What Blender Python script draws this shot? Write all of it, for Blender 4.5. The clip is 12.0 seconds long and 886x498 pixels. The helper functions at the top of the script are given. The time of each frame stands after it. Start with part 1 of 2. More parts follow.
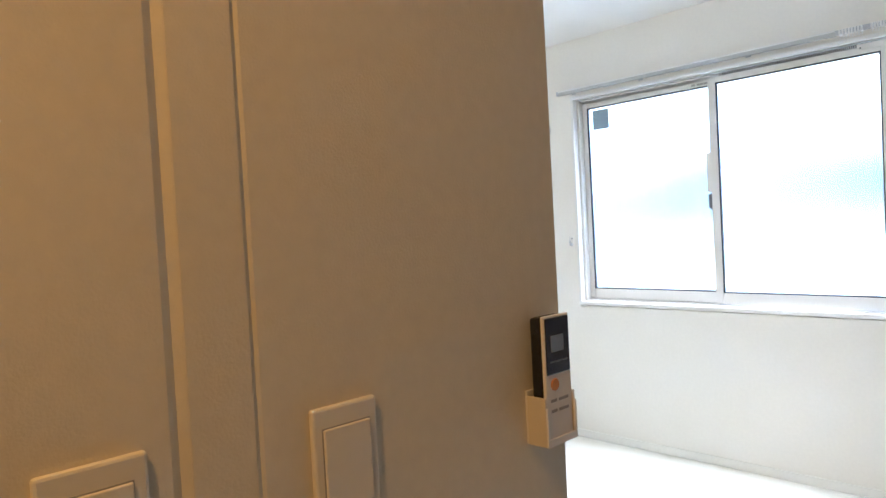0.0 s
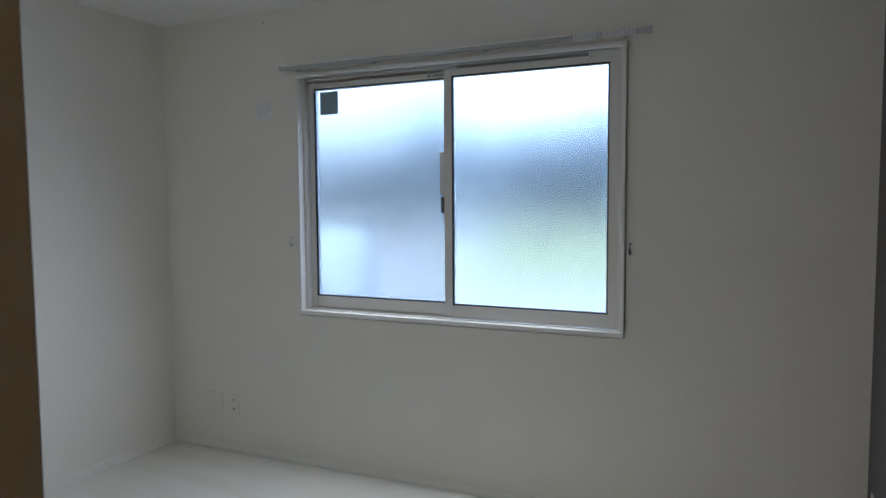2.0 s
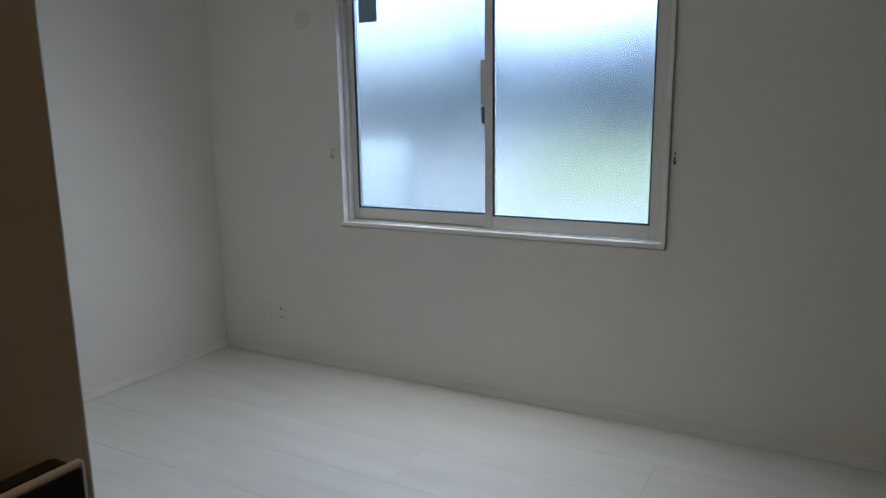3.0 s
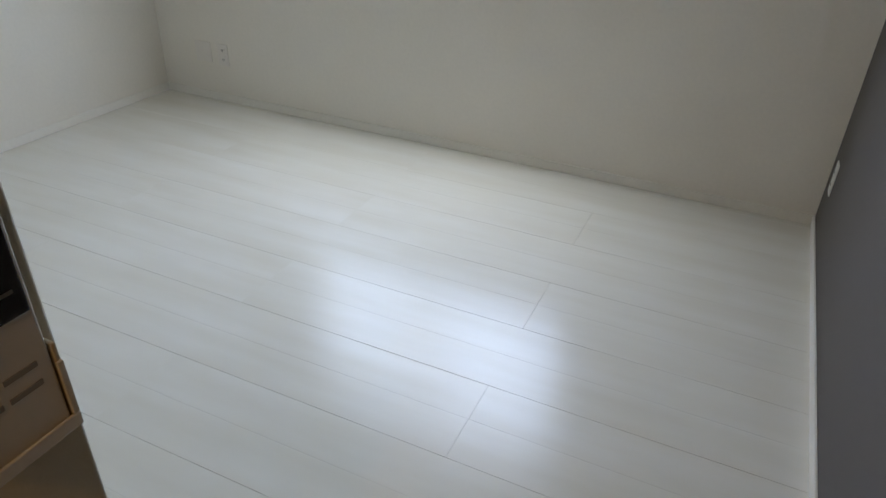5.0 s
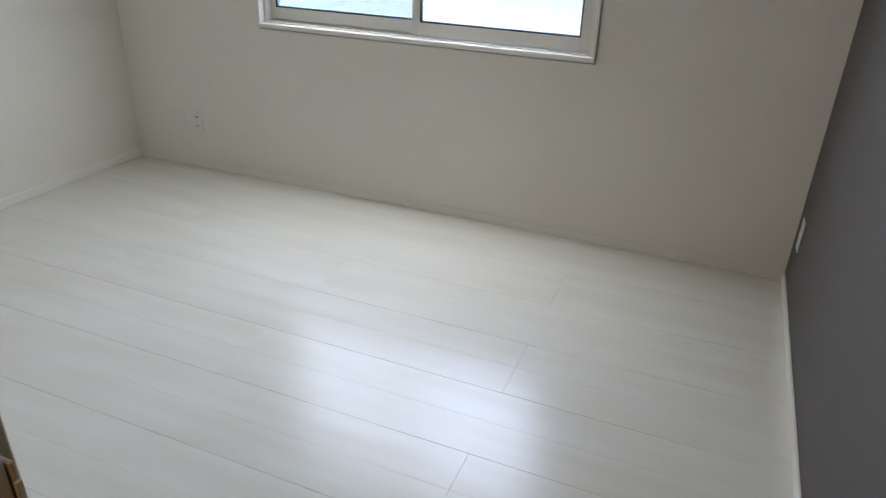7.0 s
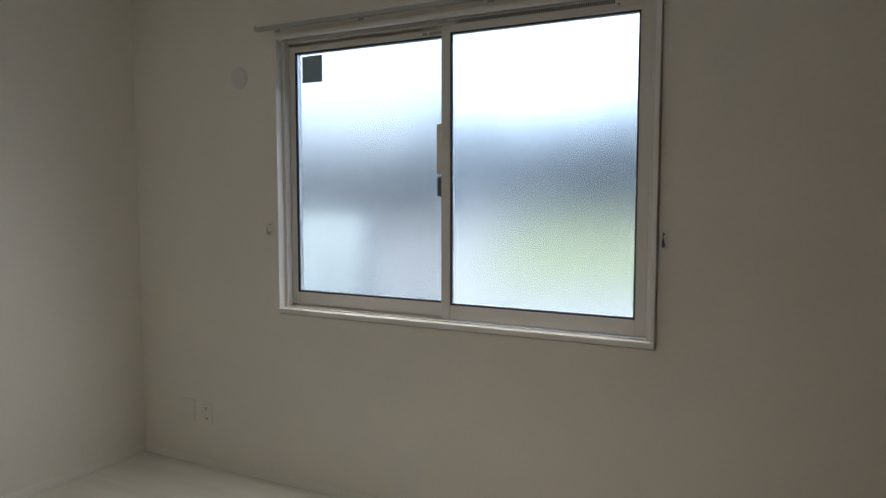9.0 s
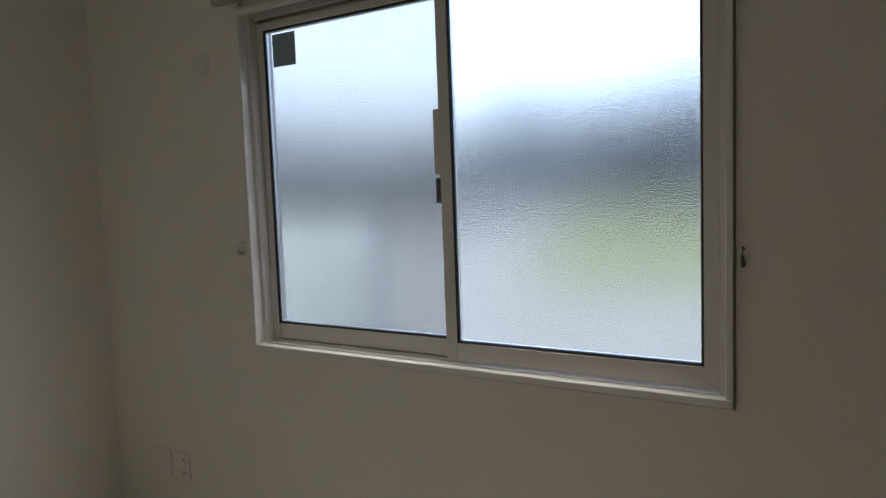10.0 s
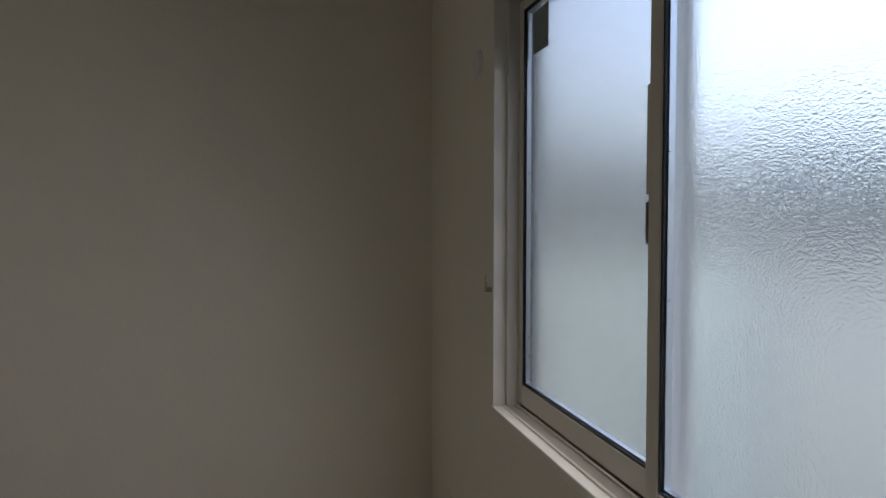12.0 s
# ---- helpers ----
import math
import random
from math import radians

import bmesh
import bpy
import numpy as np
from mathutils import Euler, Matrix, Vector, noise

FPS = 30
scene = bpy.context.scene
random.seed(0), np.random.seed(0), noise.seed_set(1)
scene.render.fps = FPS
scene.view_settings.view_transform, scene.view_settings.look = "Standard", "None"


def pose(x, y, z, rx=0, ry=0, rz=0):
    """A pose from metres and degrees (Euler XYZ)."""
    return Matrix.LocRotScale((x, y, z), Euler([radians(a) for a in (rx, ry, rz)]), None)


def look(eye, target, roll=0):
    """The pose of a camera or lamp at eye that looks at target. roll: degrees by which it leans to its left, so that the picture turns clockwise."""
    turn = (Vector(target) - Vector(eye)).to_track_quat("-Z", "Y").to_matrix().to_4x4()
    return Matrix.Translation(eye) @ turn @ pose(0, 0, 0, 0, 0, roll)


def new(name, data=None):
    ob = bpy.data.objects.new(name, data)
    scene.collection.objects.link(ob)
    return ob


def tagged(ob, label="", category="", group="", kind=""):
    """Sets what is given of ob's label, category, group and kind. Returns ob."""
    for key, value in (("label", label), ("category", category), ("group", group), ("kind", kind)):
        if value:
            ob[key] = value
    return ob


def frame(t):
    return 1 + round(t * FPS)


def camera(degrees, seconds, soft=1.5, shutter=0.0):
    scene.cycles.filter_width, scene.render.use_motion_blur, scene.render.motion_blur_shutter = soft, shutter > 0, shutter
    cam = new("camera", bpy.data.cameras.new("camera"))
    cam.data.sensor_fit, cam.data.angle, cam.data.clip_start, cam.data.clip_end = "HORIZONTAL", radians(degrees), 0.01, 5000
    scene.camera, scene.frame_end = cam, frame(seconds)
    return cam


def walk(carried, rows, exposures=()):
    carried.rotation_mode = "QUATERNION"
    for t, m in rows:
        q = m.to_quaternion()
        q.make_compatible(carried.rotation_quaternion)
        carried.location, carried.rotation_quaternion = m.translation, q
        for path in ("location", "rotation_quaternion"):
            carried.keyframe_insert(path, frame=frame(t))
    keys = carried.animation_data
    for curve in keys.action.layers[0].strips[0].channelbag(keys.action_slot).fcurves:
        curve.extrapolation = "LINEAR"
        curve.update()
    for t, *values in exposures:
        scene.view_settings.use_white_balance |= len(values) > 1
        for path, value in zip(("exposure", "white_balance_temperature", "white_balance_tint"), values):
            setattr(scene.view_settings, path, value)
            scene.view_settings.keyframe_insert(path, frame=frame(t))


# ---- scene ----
cam = camera(66.0, 12.0)
PATH = [
    (0, (3.402, -3.546, 1.351), (1.965, -2.156, 1.291), -3.1),
    (0.3, (3.294, -3.463, 1.353), (2.120, -1.845, 1.283), -2.8),
    (0.5, (3.272, -3.438, 1.360), (2.270, -1.711, 1.234), -2.4),
    (0.7, (3.240, -3.355, 1.355), (2.356, -1.571, 1.170), -2),
    (1, (3.218, -3.228, 1.367), (2.309, -1.452, 1.228), -2.3),
    (1.2, (3.191, -3.157, 1.370), (2.247, -1.398, 1.242), -1.4),
    (1.5, (3.157, -3.077, 1.374), (2.309, -1.269, 1.275), -1.5),
    (1.8, (3.166, -3.040, 1.434), (2.374, -1.208, 1.307), -0.9),
    (2, (3.171, -3.022, 1.438), (2.344, -1.207, 1.298), -0.4),
    (2.2, (3.168, -3.014, 1.413), (2.324, -1.207, 1.261), -0.8),
    (2.5, (3.186, -3.013, 1.435), (2.265, -1.252, 1.202), -1.9),
    (2.8, (3.189, -3.019, 1.415), (2.256, -1.285, 1.064), -1.2),
    (3, (3.193, -3.019, 1.401), (2.261, -1.289, 1.027), -0.8),
    (3.5, (3.189, -3.007, 1.395), (2.339, -1.288, 0.826), -0.3),
    (3.7, (3.190, -3.007, 1.394), (2.361, -1.320, 0.731), -0.1),
    (5.3, (3.202, -3.002, 1.379), (2.537, -1.453, 0.302), 2.6),
    (5.5, (3.196, -3.000, 1.373), (2.546, -1.458, 0.279), 2.8),
    (6, (3.196, -2.999, 1.375), (2.557, -1.472, 0.252), 2.7),
    (6.5, (3.195, -2.998, 1.373), (2.551, -1.454, 0.278), 2.5),
    (7, (3.192, -2.989, 1.405), (2.528, -1.328, 0.512), 2),
    (7.2, (3.181, -2.990, 1.434), (2.511, -1.293, 0.615), 1.7),
    (7.5, (3.161, -2.986, 1.398), (2.482, -1.219, 0.754), 1.3),
    (9.3, (3.028, -2.305, 1.376), (2.088, -0.544, 1.243), -0.9),
    (9.5, (2.985, -2.166, 1.389), (2.054, -0.401, 1.262), -2.1),
    (9.7, (2.953, -2.039, 1.397), (2.039, -0.264, 1.288), -2),
    (10, (2.929, -1.845, 1.415), (1.892, -0.143, 1.247), -2.1),
    (10.2, (2.950, -1.672, 1.427), (1.791, -0.051, 1.263), -1.2),
    (10.5, (2.951, -1.465, 1.376), (1.695, 0.087, 1.265), -0.7),
    (10.8, (2.909, -1.258, 1.388), (1.614, 0.262, 1.280), -0.7),
    (11, (2.909, -1.125, 1.387), (1.593, 0.380, 1.313), -1.1),
    (11.2, (2.888, -1.021, 1.409), (1.523, 0.440, 1.337), -0.8),
    (11.5, (2.924, -0.873, 1.460), (1.355, 0.363, 1.346), -0.3),
    (11.8, (2.936, -0.733, 1.451), (1.072, -0.015, 1.364), -1),
    (12, (2.931, -0.643, 1.422), (0.986, -0.183, 1.339), 0),
]
EXPOSURES = [
    (0.0, 5.55, 5080, 11), (0.5, 4.70, 4950, 11), (1.0, 4.15, 4930, 10.5), (1.5, 3.78, 5040, 10.5), (2.5, 3.32, 5190, 10.5), (3.5, 3.30, 5260, 9.5),
    (5.5, 3.95, 5420, 8.5), (7.5, 3.90, 5600, 10.5), (9.5, 2.87, 6150, 13), (10.0, 2.61, 6220, 14), (10.5, 2.46, 6250, 14.5), (11.0, 2.38, 6350, 14.5), (11.5, 2.30, 6400, 13.5), (12.0, 2.17, 6400, 13.2),
]
walk(cam, [(t, look(eye, target, roll)) for t, eye, target, roll in PATH], EXPOSURES)

# ---- daylight ----
SUN_ELEV, SUN_AZ = 70.0, 200.0
world = bpy.data.worlds.new("world")
scene.world = world
world.use_nodes = True
wn = world.node_tree.nodes
wl = world.node_tree.links
sky = wn.new("ShaderNodeTexSky")
sky.sky_type = "NISHITA"
sky.sun_disc = False
sky.sun_elevation = radians(SUN_ELEV)
sky.sun_rotation = radians(SUN_AZ)
sky.air_density, sky.dust_density, sky.ozone_density = 1.0, 7.0, 1.2
wn["Background"].inputs["Strength"].default_value = 0.15
wl.new(sky.outputs["Color"], wn["Background"].inputs["Color"])

sun = new("sun", bpy.data.lights.new("sun", "SUN"))
sun.data.energy, sun.data.angle, sun.data.color = 0.5, radians(20), (1.0, 0.95, 0.88)
az = radians(SUN_AZ)
sun.matrix_world = look((40 * math.sin(az), 40 * math.cos(az), 40 * math.tan(radians(SUN_ELEV))), (0, 0, 0))

# the glow of the two obscure panes: five strips in each opening, turned down as light from the sky falls;
# the outer sash stands behind the insect screen and lets less through
for x, y, w, watts in ((1.4145, -0.004, 0.76, 0.104), (2.213, -0.034, 0.72, 0.126)):
    for z in (1.05, 1.267, 1.484, 1.701, 1.918):
        glow = new("pane_glow", bpy.data.lights.new("pane_glow", "AREA"))
        glow.data.shape, glow.data.size, glow.data.size_y = "RECTANGLE", w, 0.19
        glow.data.energy, glow.data.color, glow.data.spread = watts, (1.0, 0.937, 0.825), radians(152)
        glow.matrix_world = look((x, y, z), (x, y - math.cos(radians(31)), z - math.sin(radians(31))))

hall_lamp = new("hall_lamp", bpy.data.lights.new("hall_lamp", "AREA"))
hall_lamp.data.shape, hall_lamp.data.size = "DISK", 0.12
hall_lamp.data.energy, hall_lamp.data.color = 0.36, (1.0, 0.50, 0.12)
hall_lamp.matrix_world = pose(3.28, -3.95, 2.445)

# ---- materials ----


def material(name, color, rough=0.5, metal=0.0, vary=0.06, scale=3.0, fine=60.0, bump=0.0, bump_scale=300.0, spec=0.5, random_tone=0.0):
    """A surface with two scales of tone and a fine relief, in metres."""
    m = bpy.data.materials.new(name)
    m.use_nodes = True
    n, l = m.node_tree.nodes, m.node_tree.links
    b = n["Principled BSDF"]
    b.inputs["Metallic"].default_value = metal
    b.inputs["Specular IOR Level"].default_value = spec
    co = n.new("ShaderNodeTexCoord")
    big = n.new("ShaderNodeTexNoise")
    big.inputs["Scale"].default_value = scale
    big.inputs["Detail"].default_value = 4
    small = n.new("ShaderNodeTexNoise")
    small.inputs["Scale"].default_value = fine
    small.inputs["Detail"].default_value = 3
    for t in (big, small):
        l.new(co.outputs["Object"], t.inputs["Vector"])
    add = n.new("ShaderNodeMath")
    add.operation = "ADD"
    l.new(big.outputs["Fac"], add.inputs[0])
    l.new(small.outputs["Fac"], add.inputs[1])
    fac = n.new("ShaderNodeMapRange")
    fac.inputs["From Min"].default_value, fac.inputs["From Max"].default_value = 0.6, 1.4
    fac.inputs["To Min"].default_value, fac.inputs["To Max"].default_value = 1 - vary, 1 + vary
    l.new(add.outputs[0], fac.inputs["Value"])
    tone = fac.outputs["Result"]
    if random_tone:
        info = n.new("ShaderNodeObjectInfo")
        r = n.new("ShaderNodeMapRange")
        r.inputs["To Min"].default_value, r.inputs["To Max"].default_value = 1 - random_tone, 1 + random_tone
        l.new(info.outputs["Random"], r.inputs["Value"])
        mul = n.new("ShaderNodeMath")
        mul.operation = "MULTIPLY"
        l.new(tone, mul.inputs[0])
        l.new(r.outputs["Result"], mul.inputs[1])
        tone = mul.outputs[0]
    sc = n.new("ShaderNodeVectorMath")
    sc.operation = "SCALE"
    sc.inputs[0].default_value = color
    l.new(tone, sc.inputs["Scale"])
    l.new(sc.outputs["Vector"], b.inputs["Base Color"])
    rr = n.new("ShaderNodeMapRange")
    rr.inputs["To Min"].default_value, rr.inputs["To Max"].default_value = max(rough - 0.06, 0.02), min(rough + 0.06, 1)
    l.new(small.outputs["Fac"], rr.inputs["Value"])
    l.new(rr.outputs["Result"], b.inputs["Roughness"])
    if bump:
        g = n.new("ShaderNodeTexNoise")
        g.inputs["Scale"].default_value = bump_scale
        g.inputs["Detail"].default_value = 4
        l.new(co.outputs["Object"], g.inputs["Vector"])
        bu = n.new("ShaderNodeBump")
        bu.inputs["Strength"].default_value = bump
        bu.inputs["Distance"].default_value = 0.001
        l.new(g.outputs["Fac"], bu.inputs["Height"])
        l.new(bu.outputs["Normal"], b.inputs["Normal"])
    return m


WALLPAPER = material("white_wallpaper", (0.86, 0.818, 0.732), 0.75, vary=0.03, bump=0.34, bump_scale=300)
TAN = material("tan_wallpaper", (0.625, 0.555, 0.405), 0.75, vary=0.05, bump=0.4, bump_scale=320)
SUBFLOOR = material("subfloor_board", (0.46, 0.44, 0.40), 0.7, vary=0.05)
CEILING = material("ceiling_paper", (0.85, 0.83, 0.78), 0.8, vary=0.02, bump=0.5, bump_scale=220)
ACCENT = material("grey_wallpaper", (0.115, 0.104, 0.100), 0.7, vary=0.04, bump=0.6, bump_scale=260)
BASE = material("baseboard_paint", (0.88, 0.85, 0.775), 0.6, vary=0.03)
CASING = material("casing_paint", (0.82, 0.80, 0.75), 0.35, vary=0.02)
VINYL = material("cream_vinyl", (0.70, 0.67, 0.61), 0.38, vary=0.02)
# frame vinyl darkened in its colour for the shade inside the tracks
TRACK_SHADE = material("track_shadow_vinyl", (0.42, 0.40, 0.365), 0.5, vary=0.05)
RUBBER = material("black_rubber", (0.012, 0.013, 0.016), 0.45, vary=0.1)
SPACER = material("spacer_aluminium", (0.75, 0.77, 0.80), 0.3, metal=1.0, vary=0.03)
PLASTIC = material("white_plastic", (0.82, 0.81, 0.78), 0.3, vary=0.02)
PLATE = material("wall_plate_plastic", (0.84, 0.80, 0.735), 0.4, vary=0.02)
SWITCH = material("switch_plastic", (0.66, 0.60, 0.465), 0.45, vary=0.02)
HOLDER = material("tan_holder_plastic", (0.60, 0.53, 0.40), 0.45, vary=0.02)
CREAM = material("cream_plastic", (0.72, 0.68, 0.60), 0.35, vary=0.02)
BLACK = material("black_plastic", (0.012, 0.011, 0.011), 0.25, vary=0.1)
LCD = material("grey_lcd", (0.16, 0.18, 0.19), 0.2, vary=0.05)
ORANGE = material("orange_button", (0.55, 0.22, 0.05), 0.4, vary=0.05)
INK = material("grey_ink", (0.10, 0.095, 0.09), 0.6, vary=0.05)
STEEL = material("rail_steel", (0.50, 0.51, 0.51), 0.35, metal=0.6, vary=0.04)
# rail colour greyed to hold the shading of its front
RAIL_SHADE = material("rail_shade_grey", (0.46, 0.46, 0.44), 0.4, metal=0.15, vary=0.05)
SOFT_INK = material("pale_grey_ink", (0.30, 0.285, 0.26), 0.6, vary=0.05)
PALE_CAP = material("pale_cap_plastic", (0.77, 0.75, 0.725), 0.45, vary=0.02)
GREY_PLASTIC = material("grey_plastic", (0.09, 0.09, 0.10), 0.4, vary=0.05)
CAP = material("cap_plastic", (0.50, 0.50, 0.52), 0.4, vary=0.02)
FILM = material("grey_film", (0.26, 0.30, 0.28), 0.5, vary=0.1, fine=30)
FILM.node_tree.nodes["Principled BSDF"].inputs["Transmission Weight"].default_value = 0.35
FENCE = material("pale_fence_board", (0.33, 0.41, 0.43), 0.6, vary=0.05)
POST = material("fence_post", (0.45, 0.46, 0.47), 0.5, vary=0.05)
GROUND = material("pale_gravel", (0.056, 0.070, 0.072), 0.9, vary=0.2, scale=0.4, fine=12)
GRASS = material("lawn_grass", (0.028, 0.044, 0.011), 0.9, vary=0.25, scale=0.5, fine=9)
# leaf colour blued and lifted to stand for distance haze
HAZY_WOODS = material("hazy_far_foliage", (0.036, 0.058, 0.076), 0.9, vary=0.4, scale=0.3, fine=2)


def floor_material():
    """Whitewashed wood sheet flooring: long pale grain and a satin lacquer."""
    m = bpy.data.materials.new("whitewashed_flooring")
    m.use_nodes = True
    n, l = m.node_tree.nodes, m.node_tree.links
    b = n["Principled BSDF"]
    co = n.new("ShaderNodeTexCoord")
    info = n.new("ShaderNodeObjectInfo")
    shift = n.new("ShaderNodeVectorMath")
    shift.operation = "MULTIPLY_ADD"
    comb = n.new("ShaderNodeCombineXYZ")
    l.new(info.outputs["Random"], comb.inputs[0])
    l.new(info.outputs["Random"], comb.inputs[1])
    l.new(comb.outputs[0], shift.inputs[0])
    shift.inputs[1].default_value = (7.0, 13.0, 0.0)
    l.new(co.outputs["Object"], shift.inputs[2])
    mp = n.new("ShaderNodeMapping")
    mp.inputs["Scale"].default_value = (0.9, 6.0, 1.0)
    l.new(shift.outputs[0], mp.inputs["Vector"])
    grain = n.new("ShaderNodeTexNoise")
    grain.inputs["Scale"].default_value = 1.6
    grain.inputs["Detail"].default_value = 3
    grain.inputs["Distortion"].default_value = 0.0
    l.new(mp.outputs[0], grain.inputs["Vector"])
    cloud = n.new("ShaderNodeTexNoise")
    cloud.inputs["Scale"].default_value = 2.2
    cloud.inputs["Detail"].default_value = 3
    l.new(shift.outputs[0], cloud.inputs["Vector"])
    mix = n.new("ShaderNodeMath")
    mix.operation = "MULTIPLY_ADD"
    mix.inputs[1].default_value = 0.5
    l.new(cloud.outputs["Fac"], mix.inputs[0])
    l.new(grain.outputs["Fac"], mix.inputs[2])
    span = n.new("ShaderNodeMapRange")
    span.inputs["From Min"].default_value, span.inputs["From Max"].default_value = 0.45, 1.05
    l.new(mix.outputs[0], span.inputs["Value"])
    blend = n.new("ShaderNodeMix")
    blend.data_type = "RGBA"
    blend.inputs["A"].default_value = (0.745, 0.715, 0.622, 1)
    blend.inputs["B"].default_value = (0.835, 0.82, 0.757, 1)
    l.new(span.outputs["Result"], blend.inputs["Factor"])
    l.new(blend.outputs["Result"], b.inputs["Base Color"])
    rr = n.new("ShaderNodeMapRange")
    rr.inputs["To Min"].default_value, rr.inputs["To Max"].default_value = 0.24, 0.27
    l.new(cloud.outputs["Fac"], rr.inputs["Value"])
    l.new(rr.outputs["Result"], b.inputs["Roughness"])
    b.inputs["Specular IOR Level"].default_value = 0.5
    return m


def glass_material():
    """Cast obscure glass: a pebbled face that scatters the view."""
    m = bpy.data.materials.new("obscure_glass")
    m.use_nodes = True
    n, l = m.node_tree.nodes, m.node_tree.links
    b = n["Principled BSDF"]
    b.inputs["Base Color"].default_value = (0.97, 0.985, 0.98, 1)
    b.inputs["Transmission Weight"].default_value = 1.0
    b.inputs["Roughness"].default_value = 0.165
    b.inputs["IOR"].default_value = 1.45
    co = n.new("ShaderNodeTexCoord")
    mp = n.new("ShaderNodeMapping")
    mp.inputs["Scale"].default_value = (1.0, 1.0, 1.6)
    l.new(co.outputs["Object"], mp.inputs["Vector"])
    tex = n.new("ShaderNodeTexNoise")
    tex.inputs["Scale"].default_value = 185
    tex.inputs["Detail"].default_value = 2
    tex.inputs["Distortion"].default_value = 0.15
    l.new(mp.outputs[0], tex.inputs["Vector"])
    bu = n.new("ShaderNodeBump")
    bu.inputs["Strength"].default_value = 0.35
    bu.inputs["Distance"].default_value = 0.002
    l.new(tex.outputs["Fac"], bu.inputs["Height"])
    l.new(bu.outputs["Normal"], b.inputs["Normal"])
    return m


FLOORING = floor_material()
GLASS = glass_material()

# ---- building blocks ----


def add_box(bm, x0, x1, y0, y1, z0, z1, bevel=0.0, segments=2):
    """A box in bm, its edges rounded by bevel."""
    made = bmesh.ops.create_cube(bm, size=1)["verts"]
    for v in made:
        v.co = Vector(((x0 + x1) / 2 + v.co.x * (x1 - x0), (y0 + y1) / 2 + v.co.y * (y1 - y0), (z0 + z1) / 2 + v.co.z * (z1 - z0)))
    if bevel:
        edges = list({e for v in made for e in v.link_edges})
        bmesh.ops.bevel(bm, geom=edges, offset=bevel, segments=segments, affect="EDGES", profile=0.5)


def block(x0, x1, y0, y1, z0, z1, bevel=0.0, segments=2):
    bm = bmesh.new()
    add_box(bm, x0, x1, y0, y1, z0, z1, bevel, segments)
    return bm


def ring(x0, x1, z0, z1, width, y0, y1, bevel=0.0):
    """A rectangular ring in the plane of the window: outer size x0..x1, z0..z1."""
    bm = bmesh.new()
    add_box(bm, x0, x0 + width, y0, y1, z0, z1, bevel)
    add_box(bm, x1 - width, x1, y0, y1, z0, z1, bevel)
    add_box(bm, x0 + width, x1 - width, y0, y1, z0, z0 + width, bevel)
    add_box(bm, x0 + width, x1 - width, y0, y1, z1 - width, z1, bevel)
    return bm


def disc(radius, depth, bevel=0.0, segments=40):
    """A round plate that faces -y, its back at y = 0."""
    bm = bmesh.new()
    bmesh.ops.create_cone(bm, cap_ends=True, segments=segments, radius1=radius, radius2=radius, depth=depth)
    if bevel:
        rim = [e for e in bm.edges if abs(e.verts[0].co.z - e.verts[1].co.z) < 1e-6 and e.verts[0].co.z > 0]
        bmesh.ops.bevel(bm, geom=rim, offset=bevel, segments=3, affect="EDGES", profile=0.5)
    bmesh.ops.transform(bm, matrix=Matrix.Translation((0, -depth / 2, 0)) @ Matrix.Rotation(radians(90), 4, "X"), verts=bm.verts)
    return bm


def mesh_of(name, bm, mat):
    me = bpy.data.meshes.new(name)
    bm.normal_update()
    bm.to_mesh(me)
    bm.free()
    me.materials.append(mat)
    return me


def part(name, bm, mat, parent, label=""):
    ob = new(name, mesh_of(name, bm, mat))
    ob.parent = parent
    return tagged(ob, label)


def thing(name, label, category, place=(0, 0, 0), group="", kind="", turn=0.0):
    ob = new(name)
    ob.empty_display_size = 0.05
    ob.matrix_world = pose(*place, 0, 0, turn)
    return tagged(ob, label, category, group, kind)


def structure(name, bm, mat, label, category):
    return tagged(new(name, mesh_of(name, bm, mat)), label, category, kind="structure")


# ---- the room ----
W, D, H = 3.597, 2.80, 2.46          # width, depth, height
PX = 2.85                            # face of the passage wall
BACK = -5.20                         # end of the hall
GZ = -0.45                           # ground outside
OX0, OX1, OZ0, OZ1 = 0.949, 2.665, 0.835, 2.110   # opening for the window

bm = bmesh.new()
for y0, y1, g, below in ((0.0, 0.05, 0.0035, 0.009), (0.05, 0.15, -0.002, -0.002)):
    add_box(bm, -0.12, OX0 - g, y0, y1, GZ, H + 0.14)
    add_box(bm, OX1 + g, W + 0.12, y0, y1, GZ, H + 0.14)
    add_box(bm, OX0 - g, OX1 + g, y0, y1, GZ, OZ0 - below)
    add_box(bm, OX0 - g, OX1 + g, y0, y1, OZ1 + g, H + 0.14)
structure("wall_north", bm, WALLPAPER, "white papered wall with a wide window opening", "wall")
structure("wall_west", block(-0.12, 0, -D - 0.12, 0, GZ, H + 0.14), WALLPAPER, "plain white papered side wall", "wall")
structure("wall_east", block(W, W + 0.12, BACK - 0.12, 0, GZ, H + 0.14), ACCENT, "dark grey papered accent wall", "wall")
structure("wall_back", block(PX - 0.12, W, BACK - 0.12, BACK, GZ, H + 0.14), WALLPAPER, "plain white wall closing the hall", "wall")

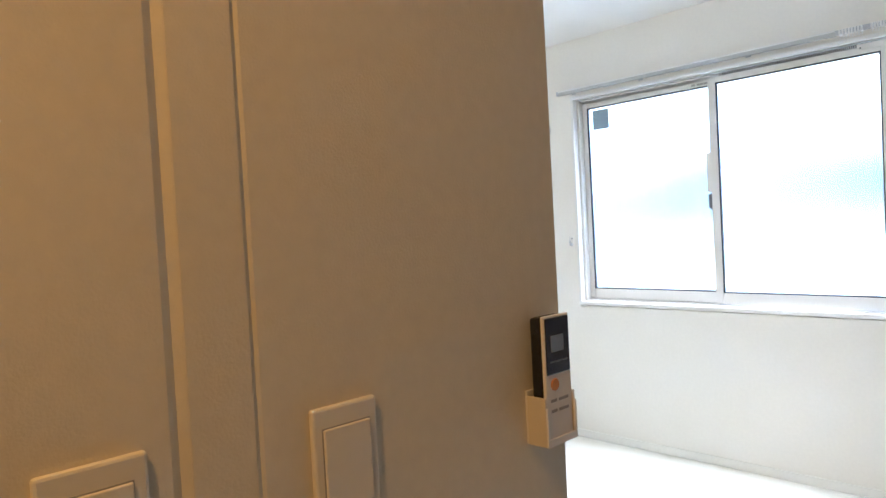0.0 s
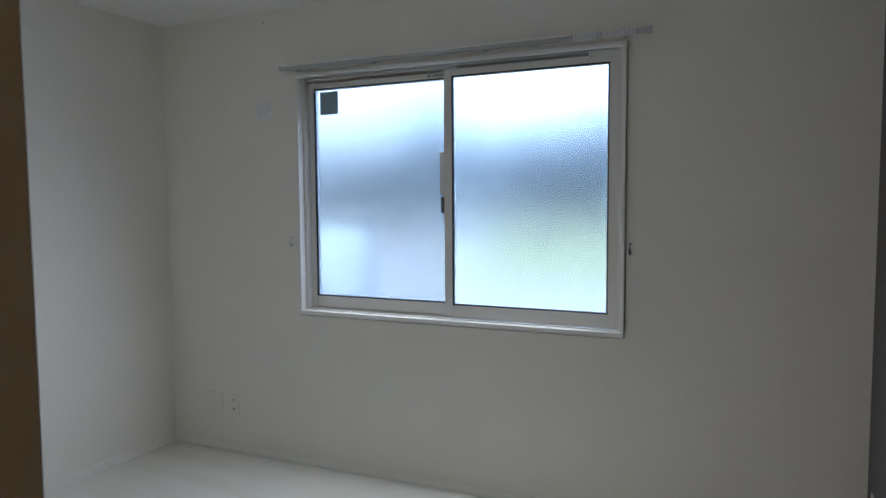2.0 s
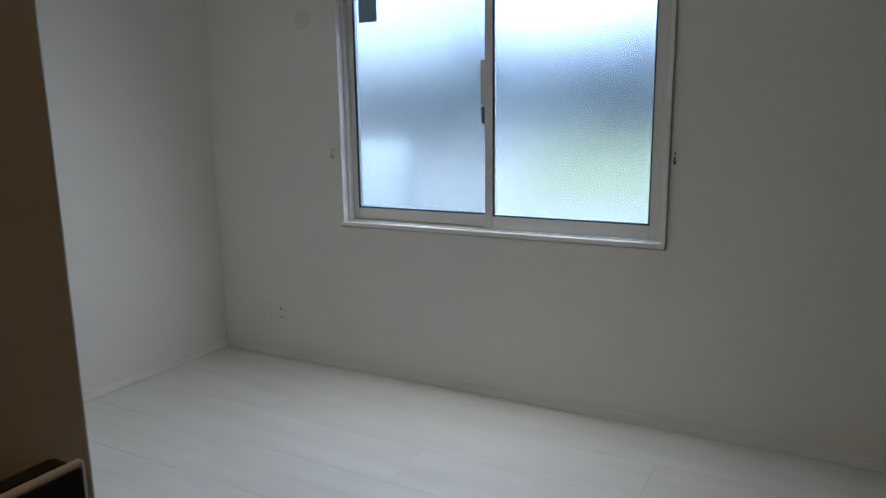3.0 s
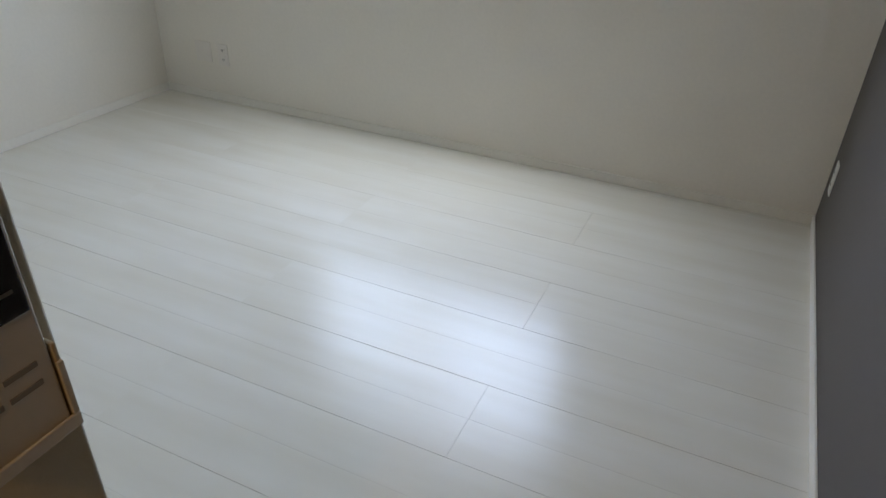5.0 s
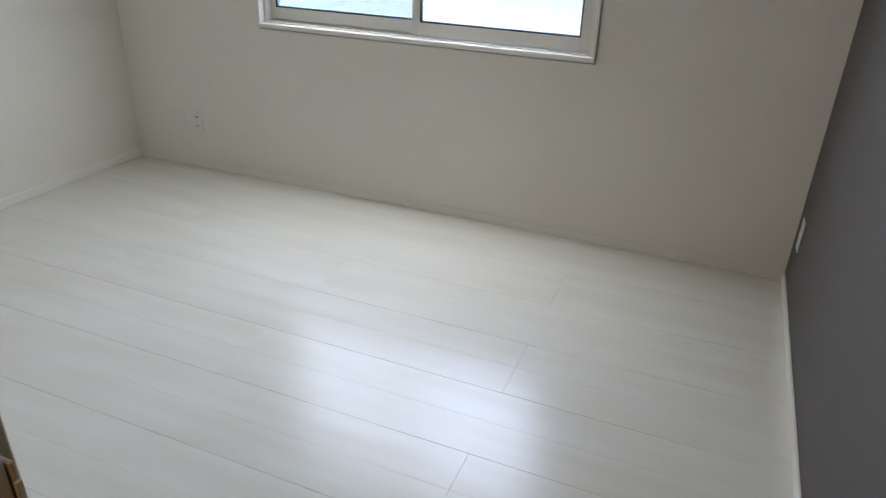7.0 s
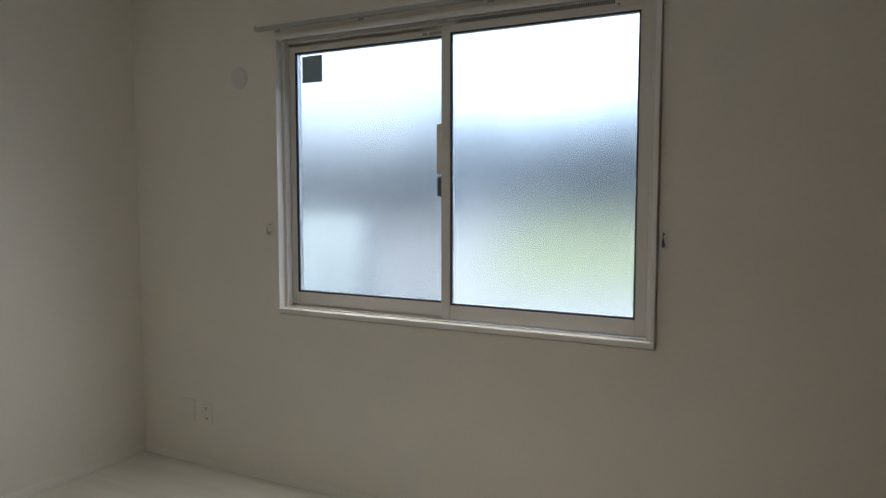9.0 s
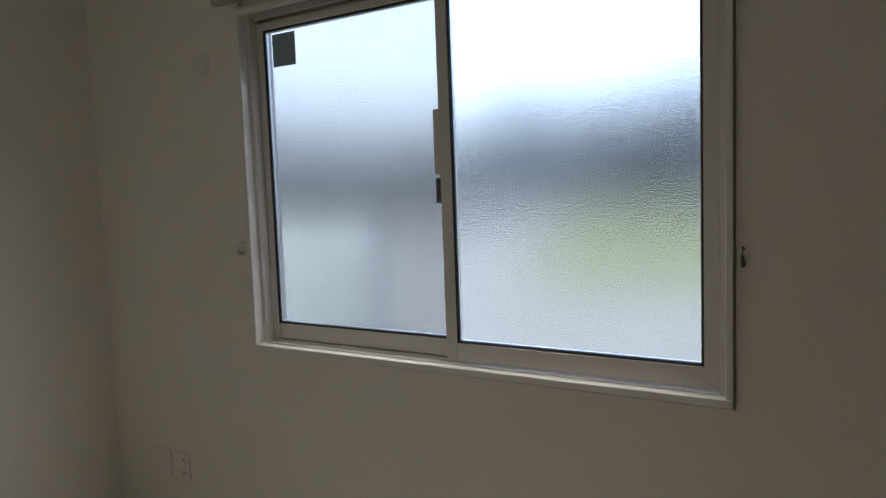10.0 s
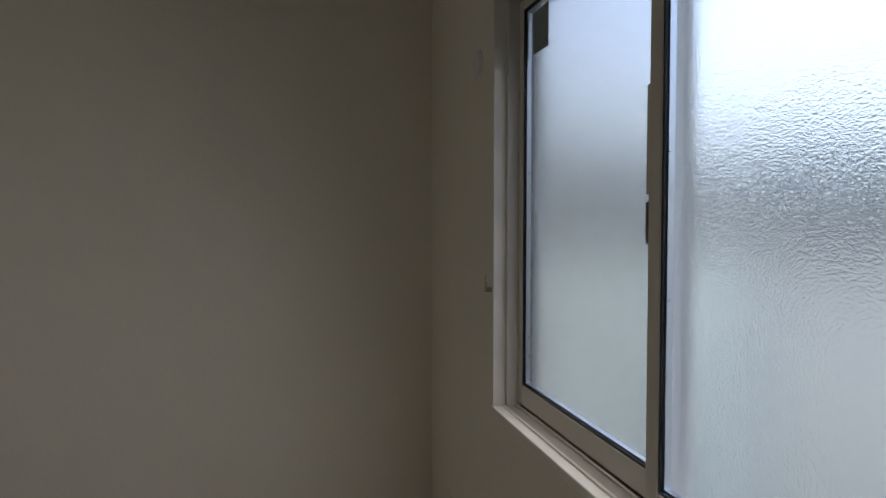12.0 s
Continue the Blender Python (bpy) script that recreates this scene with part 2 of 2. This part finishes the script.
# the L of the cupboard front and the passage wall, with a rounded paper corner
prof = [(0.0, -D), (PX - 0.004, -D)]
prof += [(PX - 0.004 + 0.004 * math.sin(a), -D - 0.004 + 0.004 * math.cos(a)) for a in (0.4, 0.8, 1.2)]
prof += [(PX, -D - 0.004)]
for y0, y1, deep in ((-3.2470, -3.2545, 0.0016), (-3.3140, -3.3300, 0.0035)):      # shallow grooves added to shape the shade bands beside the casing
    prof += [(PX, y0), (PX - deep, (y0 + y1) / 2), (PX, y1)]
prof += [(PX, BACK), (PX - 0.12, BACK), (PX - 0.12, -D - 0.12), (0.0, -D - 0.12)]
bm = bmesh.new()
low = [bm.verts.new((x, y, GZ)) for x, y in prof]
top = [bm.verts.new((x, y, H + 0.14)) for x, y in prof]
for i in range(len(prof)):
    j = (i + 1) % len(prof)
    bm.faces.new((low[j], low[i], top[i], top[j]))
bm.faces.new(low)
bm.faces.new(list(reversed(top)))
bmesh.ops.recalc_face_normals(bm, faces=bm.faces)
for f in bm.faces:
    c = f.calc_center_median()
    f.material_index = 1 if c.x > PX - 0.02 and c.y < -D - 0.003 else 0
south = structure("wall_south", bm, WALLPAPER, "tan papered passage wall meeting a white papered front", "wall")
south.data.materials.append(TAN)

structure("ceiling", block(0.0, W, BACK, 0, H, H + 0.12), CEILING, "plain white papered ceiling", "ceiling")
floor = structure("floor", block(0.0, W, BACK, 0, -0.06, -0.012), SUBFLOOR, "whitewashed wooden plank floor with fine joints", "floor")

# baseboards
BH = 0.046
structure("baseboard_north", block(0.008, W - 0.008, -0.008, 0, 0.0, BH, 0.002), BASE, "low cream baseboard under the window", "baseboard")
structure("baseboard_west", block(0, 0.008, -D, 0, 0.0, BH, 0.002), BASE, "low cream baseboard", "baseboard")
structure("baseboard_east", block(W - 0.008, W, BACK, 0, 0.0, BH, 0.002), CASING, "low white baseboard on the grey wall", "baseboard")
structure("baseboard_south", block(0.008, PX, -D, -D + 0.008, 0.0, BH, 0.002), BASE, "low cream baseboard", "baseboard")
structure("baseboard_passage", block(PX, PX + 0.008, -3.2470, -D, 0.0, BH, 0.002), BASE, "low cream baseboard", "baseboard")
structure("baseboard_hall", block(PX, PX + 0.008, BACK, -3.330, 0.0, BH, 0.002), BASE, "low cream baseboard", "baseboard")

# upright casing at the entrance of the passage
trim = thing("trim_1", "pale upright door casing on the passage wall", "trim", kind="structure")
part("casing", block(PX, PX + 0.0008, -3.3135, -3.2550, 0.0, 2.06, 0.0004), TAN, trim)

# ---- the window ----
win = thing("window_1", "cream sliding window with two obscure glass panes", "window", kind="structure")
CY0, CY1 = -0.022, 0.049
part("casing", block(0.949, 0.967, CY0, CY1, 0.858, 2.092, 0.002), CASING, win, "white painted side casing")
part("casing", block(2.647, 2.665, CY0, CY1, 0.858, 2.092, 0.002), CASING, win, "white painted side casing")
part("casing", block(0.949, 2.665, CY0, CY1, 2.092, 2.110, 0.002), CASING, win, "white painted head casing")
part("window_sill", block(0.949, 2.665, CY0 - 0.003, CY1, 0.835, 0.858, 0.003), CASING, win, "white painted sill")
# vinyl frame with its lips and tracks
bm = bmesh.new()
add_box(bm, 0.967, 0.985, 0.016, 0.12, 0.858, 2.092, 0.0015)
add_box(bm, 2.630, 2.647, 0.004, 0.12, 0.858, 2.092, 0.0015)
add_box(bm, 0.985, 2.630, 0.004, 0.012, 0.858, 0.864, 0.0015)
add_box(bm, 0.985, 2.630, 0.0435, 0.0495, 0.858, 0.868, 0.001)
add_box(bm, 0.985, 2.630, 0.083, 0.12, 0.858, 0.885, 0.0015)
add_box(bm, 0.985, 2.630, 0.0435, 0.0495, 2.078, 2.088, 0.001)
add_box(bm, 0.985, 2.630, 0.083, 0.12, 2.062, 2.092, 0.0015)
part("window_frame", bm, VINYL, win, "cream vinyl frame with two tracks")
bm = bmesh.new()
add_box(bm, 0.985, 2.630, 0.012, 0.083, 0.856, 0.861)
add_box(bm, 0.985, 2.630, 0.002, 0.083, 2.086, 2.0915)
part("track", bm, TRACK_SHADE, win, "grooves of the tracks, shade put into the colour")


def sash(name, x0, x1, z0, z1, gx0, gx1, gz0, gz1, y0, label):
    """A sliding sash round a glass opening gx0..gx1, gz0..gz1."""
    y1 = y0 + 0.030
    s = part(name, block(x0, gx0, y0, y1, z0, z1, 0.002), VINYL, win, label)
    part("stile", block(gx1, x1, y0, y1, z0, z1, 0.002), VINYL, s)
    part("bottom_rail", block(gx0, gx1, y0 + 0.001, y1, z0, gz0, 0.002), VINYL, s)
    part("top_rail", block(gx0, gx1, y0 + 0.001, y1, gz1, z1, 0.002), VINYL, s)
    part("gasket", ring(gx0, gx1, gz0, gz1, 0.006, y0 + 0.003, y0 + 0.0105), RUBBER, s, "black glazing gasket")
    part("spacer", ring(gx0 + 0.003, gx1 - 0.003, gz0 + 0.003, gz1 - 0.003, 0.006, y0 + 0.0105, y0 + 0.0230), SPACER, s, "bright metal spacer bar")
    p = part("pane", block(gx0 + 0.001, gx1 - 0.001, y0 + 0.0235, y0 + 0.0285, gz0 + 0.001, gz1 - 0.001), GLASS, s, "pebbled obscure glass pane")
    p.visible_shadow = False
    return s


def screen_material():
    """Fine dark insect netting: threads too thin to tell apart let most of the light by."""
    m = bpy.data.materials.new("insect_netting")
    m.use_nodes = True
    n, l = m.node_tree.nodes, m.node_tree.links
    b = n["Principled BSDF"]
    b.inputs["Base Color"].default_value = (0.05, 0.055, 0.06, 1)
    b.inputs["Roughness"].default_value = 0.8
    clear = n.new("ShaderNodeBsdfTransparent")
    mix = n.new("ShaderNodeMixShader")
    tex = n.new("ShaderNodeTexNoise")
    tex.inputs["Scale"].default_value = 6
    fac = n.new("ShaderNodeMapRange")
    fac.inputs["To Min"].default_value, fac.inputs["To Max"].default_value = 0.75, 0.82
    l.new(tex.outputs["Fac"], fac.inputs["Value"])
    l.new(fac.outputs["Result"], mix.inputs["Fac"])
    l.new(b.outputs[0], mix.inputs[1])
    l.new(clear.outputs[0], mix.inputs[2])
    l.new(mix.outputs[0], n["Material Output"].inputs["Surface"])
    return m


screen = part("insect_screen", ring(0.990, 1.806, 0.885, 2.060, 0.022, 0.092, 0.104, 0.001), VINYL, win, "cream framed insect screen outside the sash")
part("netting", block(1.012, 1.784, 0.0975, 0.0985, 0.907, 2.038), screen_material(), screen, "fine dark netting")

left = sash("left_sash", 0.986, 1.814, 0.872, 2.066, 1.017, 1.796, 0.930, 2.038, 0.051, "outer sliding sash in cream vinyl")
right = sash("right_sash", 1.797, 2.629, 0.872, 2.068, 1.837, 2.589, 0.929, 2.037, 0.0125, "inner sliding sash in cream vinyl")
# pull and crescent latch on the meeting stile
part("lock_cover", block(1.770, 1.7975, 0.022, 0.040, 1.470, 1.676, 0.003), VINYL, right)
latch = part("latch", block(1.7745, 1.7975, 0.018, 0.030, 1.378, 1.458, 0.004), GREY_PLASTIC, right, "dark grey crescent latch")
# comb of ventilation slots above the inner sash
comb = bmesh.new()
for i in range(73):
    x = 1.880 + i * 0.0085
    add_box(comb, x, x + 0.0030, 0.0110, 0.0130, 2.0690, 2.0810)
part("vent_comb", comb, RUBBER, win, "row of dark ventilation slots")
part("comb_strip", block(1.860, 2.498, 0.0128, 0.020, 2.0685, 2.0835, 0.0008), TRACK_SHADE, win, "strip in the head track, coloured for the recess shade")
part("roller_cap", block(2.498, 2.629, 0.006, 0.0125, 2.056, 2.082, 0.001), VINYL, win)
part("screw_hole", block(2.509, 2.515, 0.005, 0.0065, 2.060, 2.066), RUBBER, win)
# worn maker's marks on the outer sash
bm = bmesh.new()
for x0, x1 in ((1.690, 1.712), (1.722, 1.736), (1.739, 1.757), (1.760, 1.785)):
    add_box(bm, x0, x1, 0.0505, 0.052, 2.046, 2.057)
part("marking", bm, SOFT_INK, left, "small illegible grey print")
# film square on the glass
film = thing("film_square", "square grey-green film stuck on the glass", "sticker")
part("film", block(1.044, 1.157, 0.0722, 0.0740, 1.902, 2.022, 0.0004), FILM, film)

# ---- curtain rail ----
RZ, RY = 2.140, -0.050
rail = thing("curtain_rail", "telescopic white metal curtain rail above the window", "curtain rail")


def channel(x0, x1, w, h):
    """A C-shaped rail, open below."""
    pts = [(-w / 2, h / 2), (w / 2, h / 2), (w / 2, -h / 2), (w / 5, -h / 2), (w / 5, -h / 2 + 0.002), (w / 2 - 0.002, -h / 2 + 0.002),
           (w / 2 - 0.002, h / 2 - 0.002), (-w / 2 + 0.002, h / 2 - 0.002), (-w / 2 + 0.002, -h / 2 + 0.002), (-w / 5, -h / 2 + 0.002), (-w / 5, -h / 2), (-w / 2, -h / 2)]
    bm = bmesh.new()
    a = [bm.verts.new((x0, RY + y, RZ + z)) for y, z in pts]
    b = [bm.verts.new((x1, RY + y, RZ + z)) for y, z in pts]
    for i in range(len(pts)):
        j = (i + 1) % len(pts)
        bm.faces.new((a[i], a[j], b[j], b[i]))
    bm.faces.new(a)
    bm.faces.new(list(reversed(b)))
    bmesh.ops.recalc_face_normals(bm, faces=bm.faces)
    return bm


part("outer_rail", channel(0.890, 2.430, 0.020, 0.026), RAIL_SHADE, rail)
# pale strip added for the highlight on the rail's upper edge
part("rail_highlight", block(0.890, 2.430, RY - 0.0125, RY - 0.0098, RZ + 0.0045, RZ + 0.0135, 0.0012), CASING, rail, "pale strip added as the highlight along the rail")
part("inner_rail", channel(2.425, 2.750, 0.016, 0.020), CAP, rail)
for x in (0.965, 1.42, 2.02, 2.655):
    b = bmesh.new()
    add_box(b, x - 0.014, x + 0.014, -0.004, 0.0, RZ - 0.012, RZ + 0.022, 0.001)
    add_box(b, x - 0.009, x + 0.009, RY - 0.008, -0.003, RZ + 0.0112, RZ + 0.0145, 0.0005)
    part("bracket", b, STEEL, rail)
for x0, x1 in ((0.876, 0.892), (2.746, 2.772)):
    part("end_cap", block(x0, x1, RY - 0.012, RY + 0.012, RZ - 0.013, RZ + 0.013, 0.003), CAP, rail)
for x in [2.448 + 0.0125 * k for k in range(8)] + [2.575 + 0.0115 * k for k in range(12)]:
    b = bmesh.new()
    add_box(b, x - 0.004, x + 0.004, RY - 0.0125, RY + 0.0125, RZ - 0.015, RZ + 0.011, 0.002)
    add_box(b, x - 0.002, x + 0.002, RY - 0.003, RY + 0.003, RZ - 0.027, RZ - 0.012, 0.001)
    part("runner", b, PLASTIC, rail)

# ---- small things on the window wall ----
cap = thing("sleeve_cap", "round pale grey plastic pipe-hole cap on the wall", "wall cap", (0.728, 0, 1.938))
part("rim", disc(0.050, 0.006, 0.003), PALE_CAP, cap)
part("cover", disc(0.042, 0.009, 0.002), PALE_CAP, cap)


def tieback_hook(x, z, label, arm):
    h = thing("tieback_hook", label, "hook", (x, 0, z), group="tieback hooks")
    part("plate", block(-0.011, 0.011, -0.004, 0, -0.033, 0.033, 0.0015), PLATE, h)
    b = bmesh.new()
    add_box(b, -0.004, 0.004, -0.026, -0.003, -0.024, -0.008, 0.003)
    add_box(b, -0.004, 0.004, -0.030, -0.023, -0.024, 0.008, 0.003)
    add_box(b, -0.0016, 0.0016, -0.029, -0.026, 0.006, 0.030, 0.001)
    part("arm", b, arm, h, "grey hook arm, darkest where it stands for its shadow")
    part("screw", disc(0.003, 0.0062), GREY_PLASTIC, h).location = (0, 0, 0.022)


# the right-hand arm is coloured dark in place of its shadow on the wall
tieback_hook(2.688, 1.224, "small white curtain tieback hook, arm coloured as its shadow", GREY_PLASTIC)
tieback_hook(0.903, 1.224, "small white curtain tieback hook beside the window", CAP)

screw = thing("wall_screw", "tiny dark screw head high on the white wall", "screw", (0.737, 0, 2.405))
part("head", disc(0.004, 0.003, 0.001, 16), GREY_PLASTIC, screw)


def wall_plate(name, label, place, turn, width, height, sockets=0, blanks=0, switches=0, category="socket", mat=None):
    """A moulded wall plate that faces -y before its turn."""
    mat = mat or PLASTIC
    p = thing(name, label, category, place, turn=turn)
    deep = 0.008 if switches else 0.005
    part("plate", block(-width / 2, width / 2, -deep, 0, -height / 2, height / 2, 0.003), mat, p)
    for i in range(sockets):
        z = 0.026 - 0.052 * i
        s = part("socket", block(-0.017, 0.017, -0.0062, -0.004, z - 0.018, z + 0.018, 0.0008), mat, p)
        for x in (-0.0045, 0.0045):
            part("slot", block(x - 0.0015, x + 0.0015, -0.0067, -0.0058, z - 0.006, z + 0.006), BLACK, s)
    for i in range(blanks):
        x = (i - (blanks - 1) / 2) * 0.046
        part("insert", block(x - 0.012, x + 0.012, -0.0062, -0.004, -0.034, 0.034, 0.001), mat, p)
    for i in range(switches):
        part("joint", block(-0.0285, 0.0285, -0.0083, -0.0078, -0.0415, 0.0415), SOFT_INK, p, "thin dark joint round the switch")
        part("rocker", block(-0.0275, 0.0275, -0.0115, -0.008, -0.0405, 0.0405, 0.0015), mat, p, "wide cream rocker")
    return p


wall_plate("power_socket", "white double power socket low on the white wall", (0.463, 0, 0.275), 0, 0.072, 0.120, sockets=2, mat=PLATE)
wall_plate("aerial_plate", "white two-gang blank plate beside the power socket", (0.322, 0, 0.277), 0, 0.114, 0.116, mat=PLATE)
wall_plate("power_socket", "white power socket low on the grey wall near the corner", (W, -0.145, 0.279), -90, 0.070, 0.130, sockets=2)

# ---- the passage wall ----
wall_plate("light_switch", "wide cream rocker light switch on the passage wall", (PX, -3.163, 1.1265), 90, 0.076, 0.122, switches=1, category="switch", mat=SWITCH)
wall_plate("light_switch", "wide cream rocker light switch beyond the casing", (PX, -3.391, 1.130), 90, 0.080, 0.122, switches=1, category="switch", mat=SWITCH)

# remote control in its holder: built with its back on y = 0, facing -y, then turned on to the wall
RC = (PX, -2.851, 1.152)
holder = thing("remote_holder", "white plastic remote control holder on the passage wall", "holder", RC, turn=90)
part("back_plate", block(-0.031, 0.031, -0.003, 0.0, -0.080, -0.012, 0.001), CREAM, holder)
for s_ in (-1, 1):
    part("side", block(min(s_ * 0.028, s_ * 0.031), max(s_ * 0.028, s_ * 0.031), -0.032, -0.003, -0.080, -0.018, 0.001), HOLDER, holder)
    part("front_edge", block(min(s_ * 0.0265, s_ * 0.031), max(s_ * 0.0265, s_ * 0.031), -0.0345, -0.0320, -0.070, -0.030, 0.001), CREAM, holder)
part("bottom", block(-0.028, 0.028, -0.032, -0.003, -0.080, -0.0765, 0.001), CREAM, holder)
part("front_lip", block(-0.031, 0.031, -0.0345, -0.0320, -0.080, -0.070, 0.001), CREAM, holder)

remote = thing("remote_control", "white remote control with a black screen panel in its holder", "remote control", RC, turn=90)
part("back_shell", block(-0.0255, 0.0255, -0.0262, -0.007, -0.075, 0.081, 0.005, 3), BLACK, remote, "black rear shell")
part("front_shell", block(-0.0268, 0.0268, -0.0310, -0.0258, -0.0755, 0.083, 0.0022, 3), CREAM, remote, "off-white front shell")
part("screen_panel", block(-0.0240, 0.0240, -0.0325, -0.0300, 0.009, 0.080, 0.001), BLACK, remote, "glossy black screen panel")
part("screen", block(-0.0150, 0.0110, -0.0332, -0.0322, 0.037, 0.058), LCD, remote, "grey liquid crystal window")
part("panel_bar", block(-0.018, 0.018, -0.0331, -0.0323, 0.024, 0.026), LCD, remote)
part("button", disc(0.0078, 0.0024, 0.0008, 24), ORANGE, remote, "round orange main button").location = (-0.009, -0.0305, -0.004)
for z in (-0.024, -0.037):
    for x0, x1 in ((-0.018, -0.006), (-0.002, 0.018)):
        part("button_mark", block(x0, x1, -0.0316, -0.0308, z - 0.0018, z + 0.0018), SOFT_INK, remote)

# ---- outside ----
bm = bmesh.new()
add_box(bm, -900, 900, 0.15, 1500, GZ - 0.5, GZ)
structure("ground", bm, GROUND, "pale gravel yard reaching away from the house", "ground")
bm = bmesh.new()
edge = [(-2.8, 10.2), (9.0, 10.2), (9.0, 36.0), (-11.2, 36.0)]
base = [bm.verts.new((x, y, GZ - 0.2)) for x, y in edge]
turf = [bm.verts.new((x, y, GZ + 0.05)) for x, y in edge]
for i in range(4):
    j = (i + 1) % 4
    bm.faces.new((base[i], base[j], turf[j], turf[i]))
bm.faces.new(turf)
bm.faces.new(list(reversed(base)))
tagged(structure("lawn", bm, GRASS, "green lawn beyond the gravel yard", "lawn"), kind="stuff")

fence = thing("garden_fence", "low pale board fence close outside the window", "fence")
for i in range(9):
    x = 0.74 - i * 0.9
    part("post", block(x - 0.03, x + 0.03, 1.03, 1.09, GZ, 1.27, 0.004), POST, fence)
for i in range(11):
    z = GZ + 0.06 + i * 0.152
    part("board", block(-6.6, 0.77, 0.985, 1.03, z, z + 0.146, 0.004), FENCE, fence)

rng = random.Random(4)


def clumps(name, count, where, low, high, mat, label, category):
    """Foliage as many uneven leaf clumps; where(rng) gives a foot and the height there."""
    bm = bmesh.new()
    for i in range(count):
        x, y, top_z = where(rng)
        z = rng.uniform(GZ, top_z)
        r = rng.uniform(low, high)
        for v in bmesh.ops.create_icosphere(bm, subdivisions=1, radius=r)["verts"]:
            v.co = v.co * rng.uniform(0.65, 1.2) + Vector((x, y, z))
    return tagged(new(name, mesh_of(name, bm, mat)), label, category, kind="stuff")


def belt(g):
    x = g.uniform(-150, 40)
    return x, 50 + g.uniform(-4, 8), 5.7 + 2.8 * max(0.0, min(1.0, (x + 23) / 16)) + 0.06 * max(0.0, -28 - x) + 0.5 * math.sin(x * 0.21) + 0.4 * math.sin(x * 0.53)


clumps("far_trees", 1500, belt, 1.0, 2.5, HAZY_WOODS, "dark belt of far trees behind the lawn, haze in their colour", "trees")


# ---- floor planks ----
LINE, PITCH, LENGTH, JOINT = -0.044, 0.3035, 1.818, 2.724


def plank_mesh(length, width, gap):
    """One plank with eased edges and a shallow groove along its middle, top at z = 0."""
    e, g = 0.0006, 0.0004
    h = width / 2
    cross = [(-h + 0.0004, -0.012), (-h + 0.0004, -e), (-h + 0.0004 + e, 0), (-g - 0.0001, 0), (0, -g), (g + 0.0001, 0), (h - 0.0004 - e, 0), (h - 0.0004, -e), (h - 0.0004, -0.012)]
    if width < 0.2:
        cross = [c for k, c in enumerate(cross) if k not in (3, 4, 5)]
    me = bpy.data.meshes.new("plank")
    verts = [(x, y, z) for x in (-length / 2 + gap, length / 2 - gap) for y, z in cross]
    k = len(cross)
    faces = [(i, i + k, i + k + 1, i + 1) for i in range(k - 1)] + [tuple(range(k)), tuple(range(2 * k - 1, k - 1, -1))]
    me.from_pydata(verts, [], faces)
    me.materials.append(FLOORING)
    me.update()
    bmm = bmesh.new()
    bmm.from_mesh(me)
    bmesh.ops.recalc_face_normals(bmm, faces=bmm.faces)
    bmm.to_mesh(me)
    bmm.free()
    return me


plank_cache = {}


def lay_plank(x0, x1, y0, y1, gap):
    key = (round(x1 - x0, 3), round(y1 - y0, 3), gap)
    if key not in plank_cache:
        plank_cache[key] = plank_mesh(x1 - x0, y1 - y0, gap)
    ob = new("plank", plank_cache[key])
    ob.parent = floor
    ob.location = ((x0 + x1) / 2, (y0 + y1) / 2, 0)


rows = [(LINE, 0.0)] + [(LINE - PITCH * (k + 1), LINE - PITCH * k) for k in range(17)]
for k, (y0, y1) in enumerate(rows):
    y0 = max(y0, BACK)
    if y1 <= BACK:
        continue
    left_end = 0.0 if y1 > -D else PX
    start = JOINT - (0 if k % 2 == 0 else LENGTH / 2)
    cuts = sorted({left_end, W} | {start + LENGTH * i for i in range(-3, 3) if left_end + 0.01 < start + LENGTH * i < W - 0.01})
    for a, b in zip(cuts, cuts[1:]):
        lay_plank(a, b, y0, y1, 0.0005 if k % 2 == 0 else 0.0001)
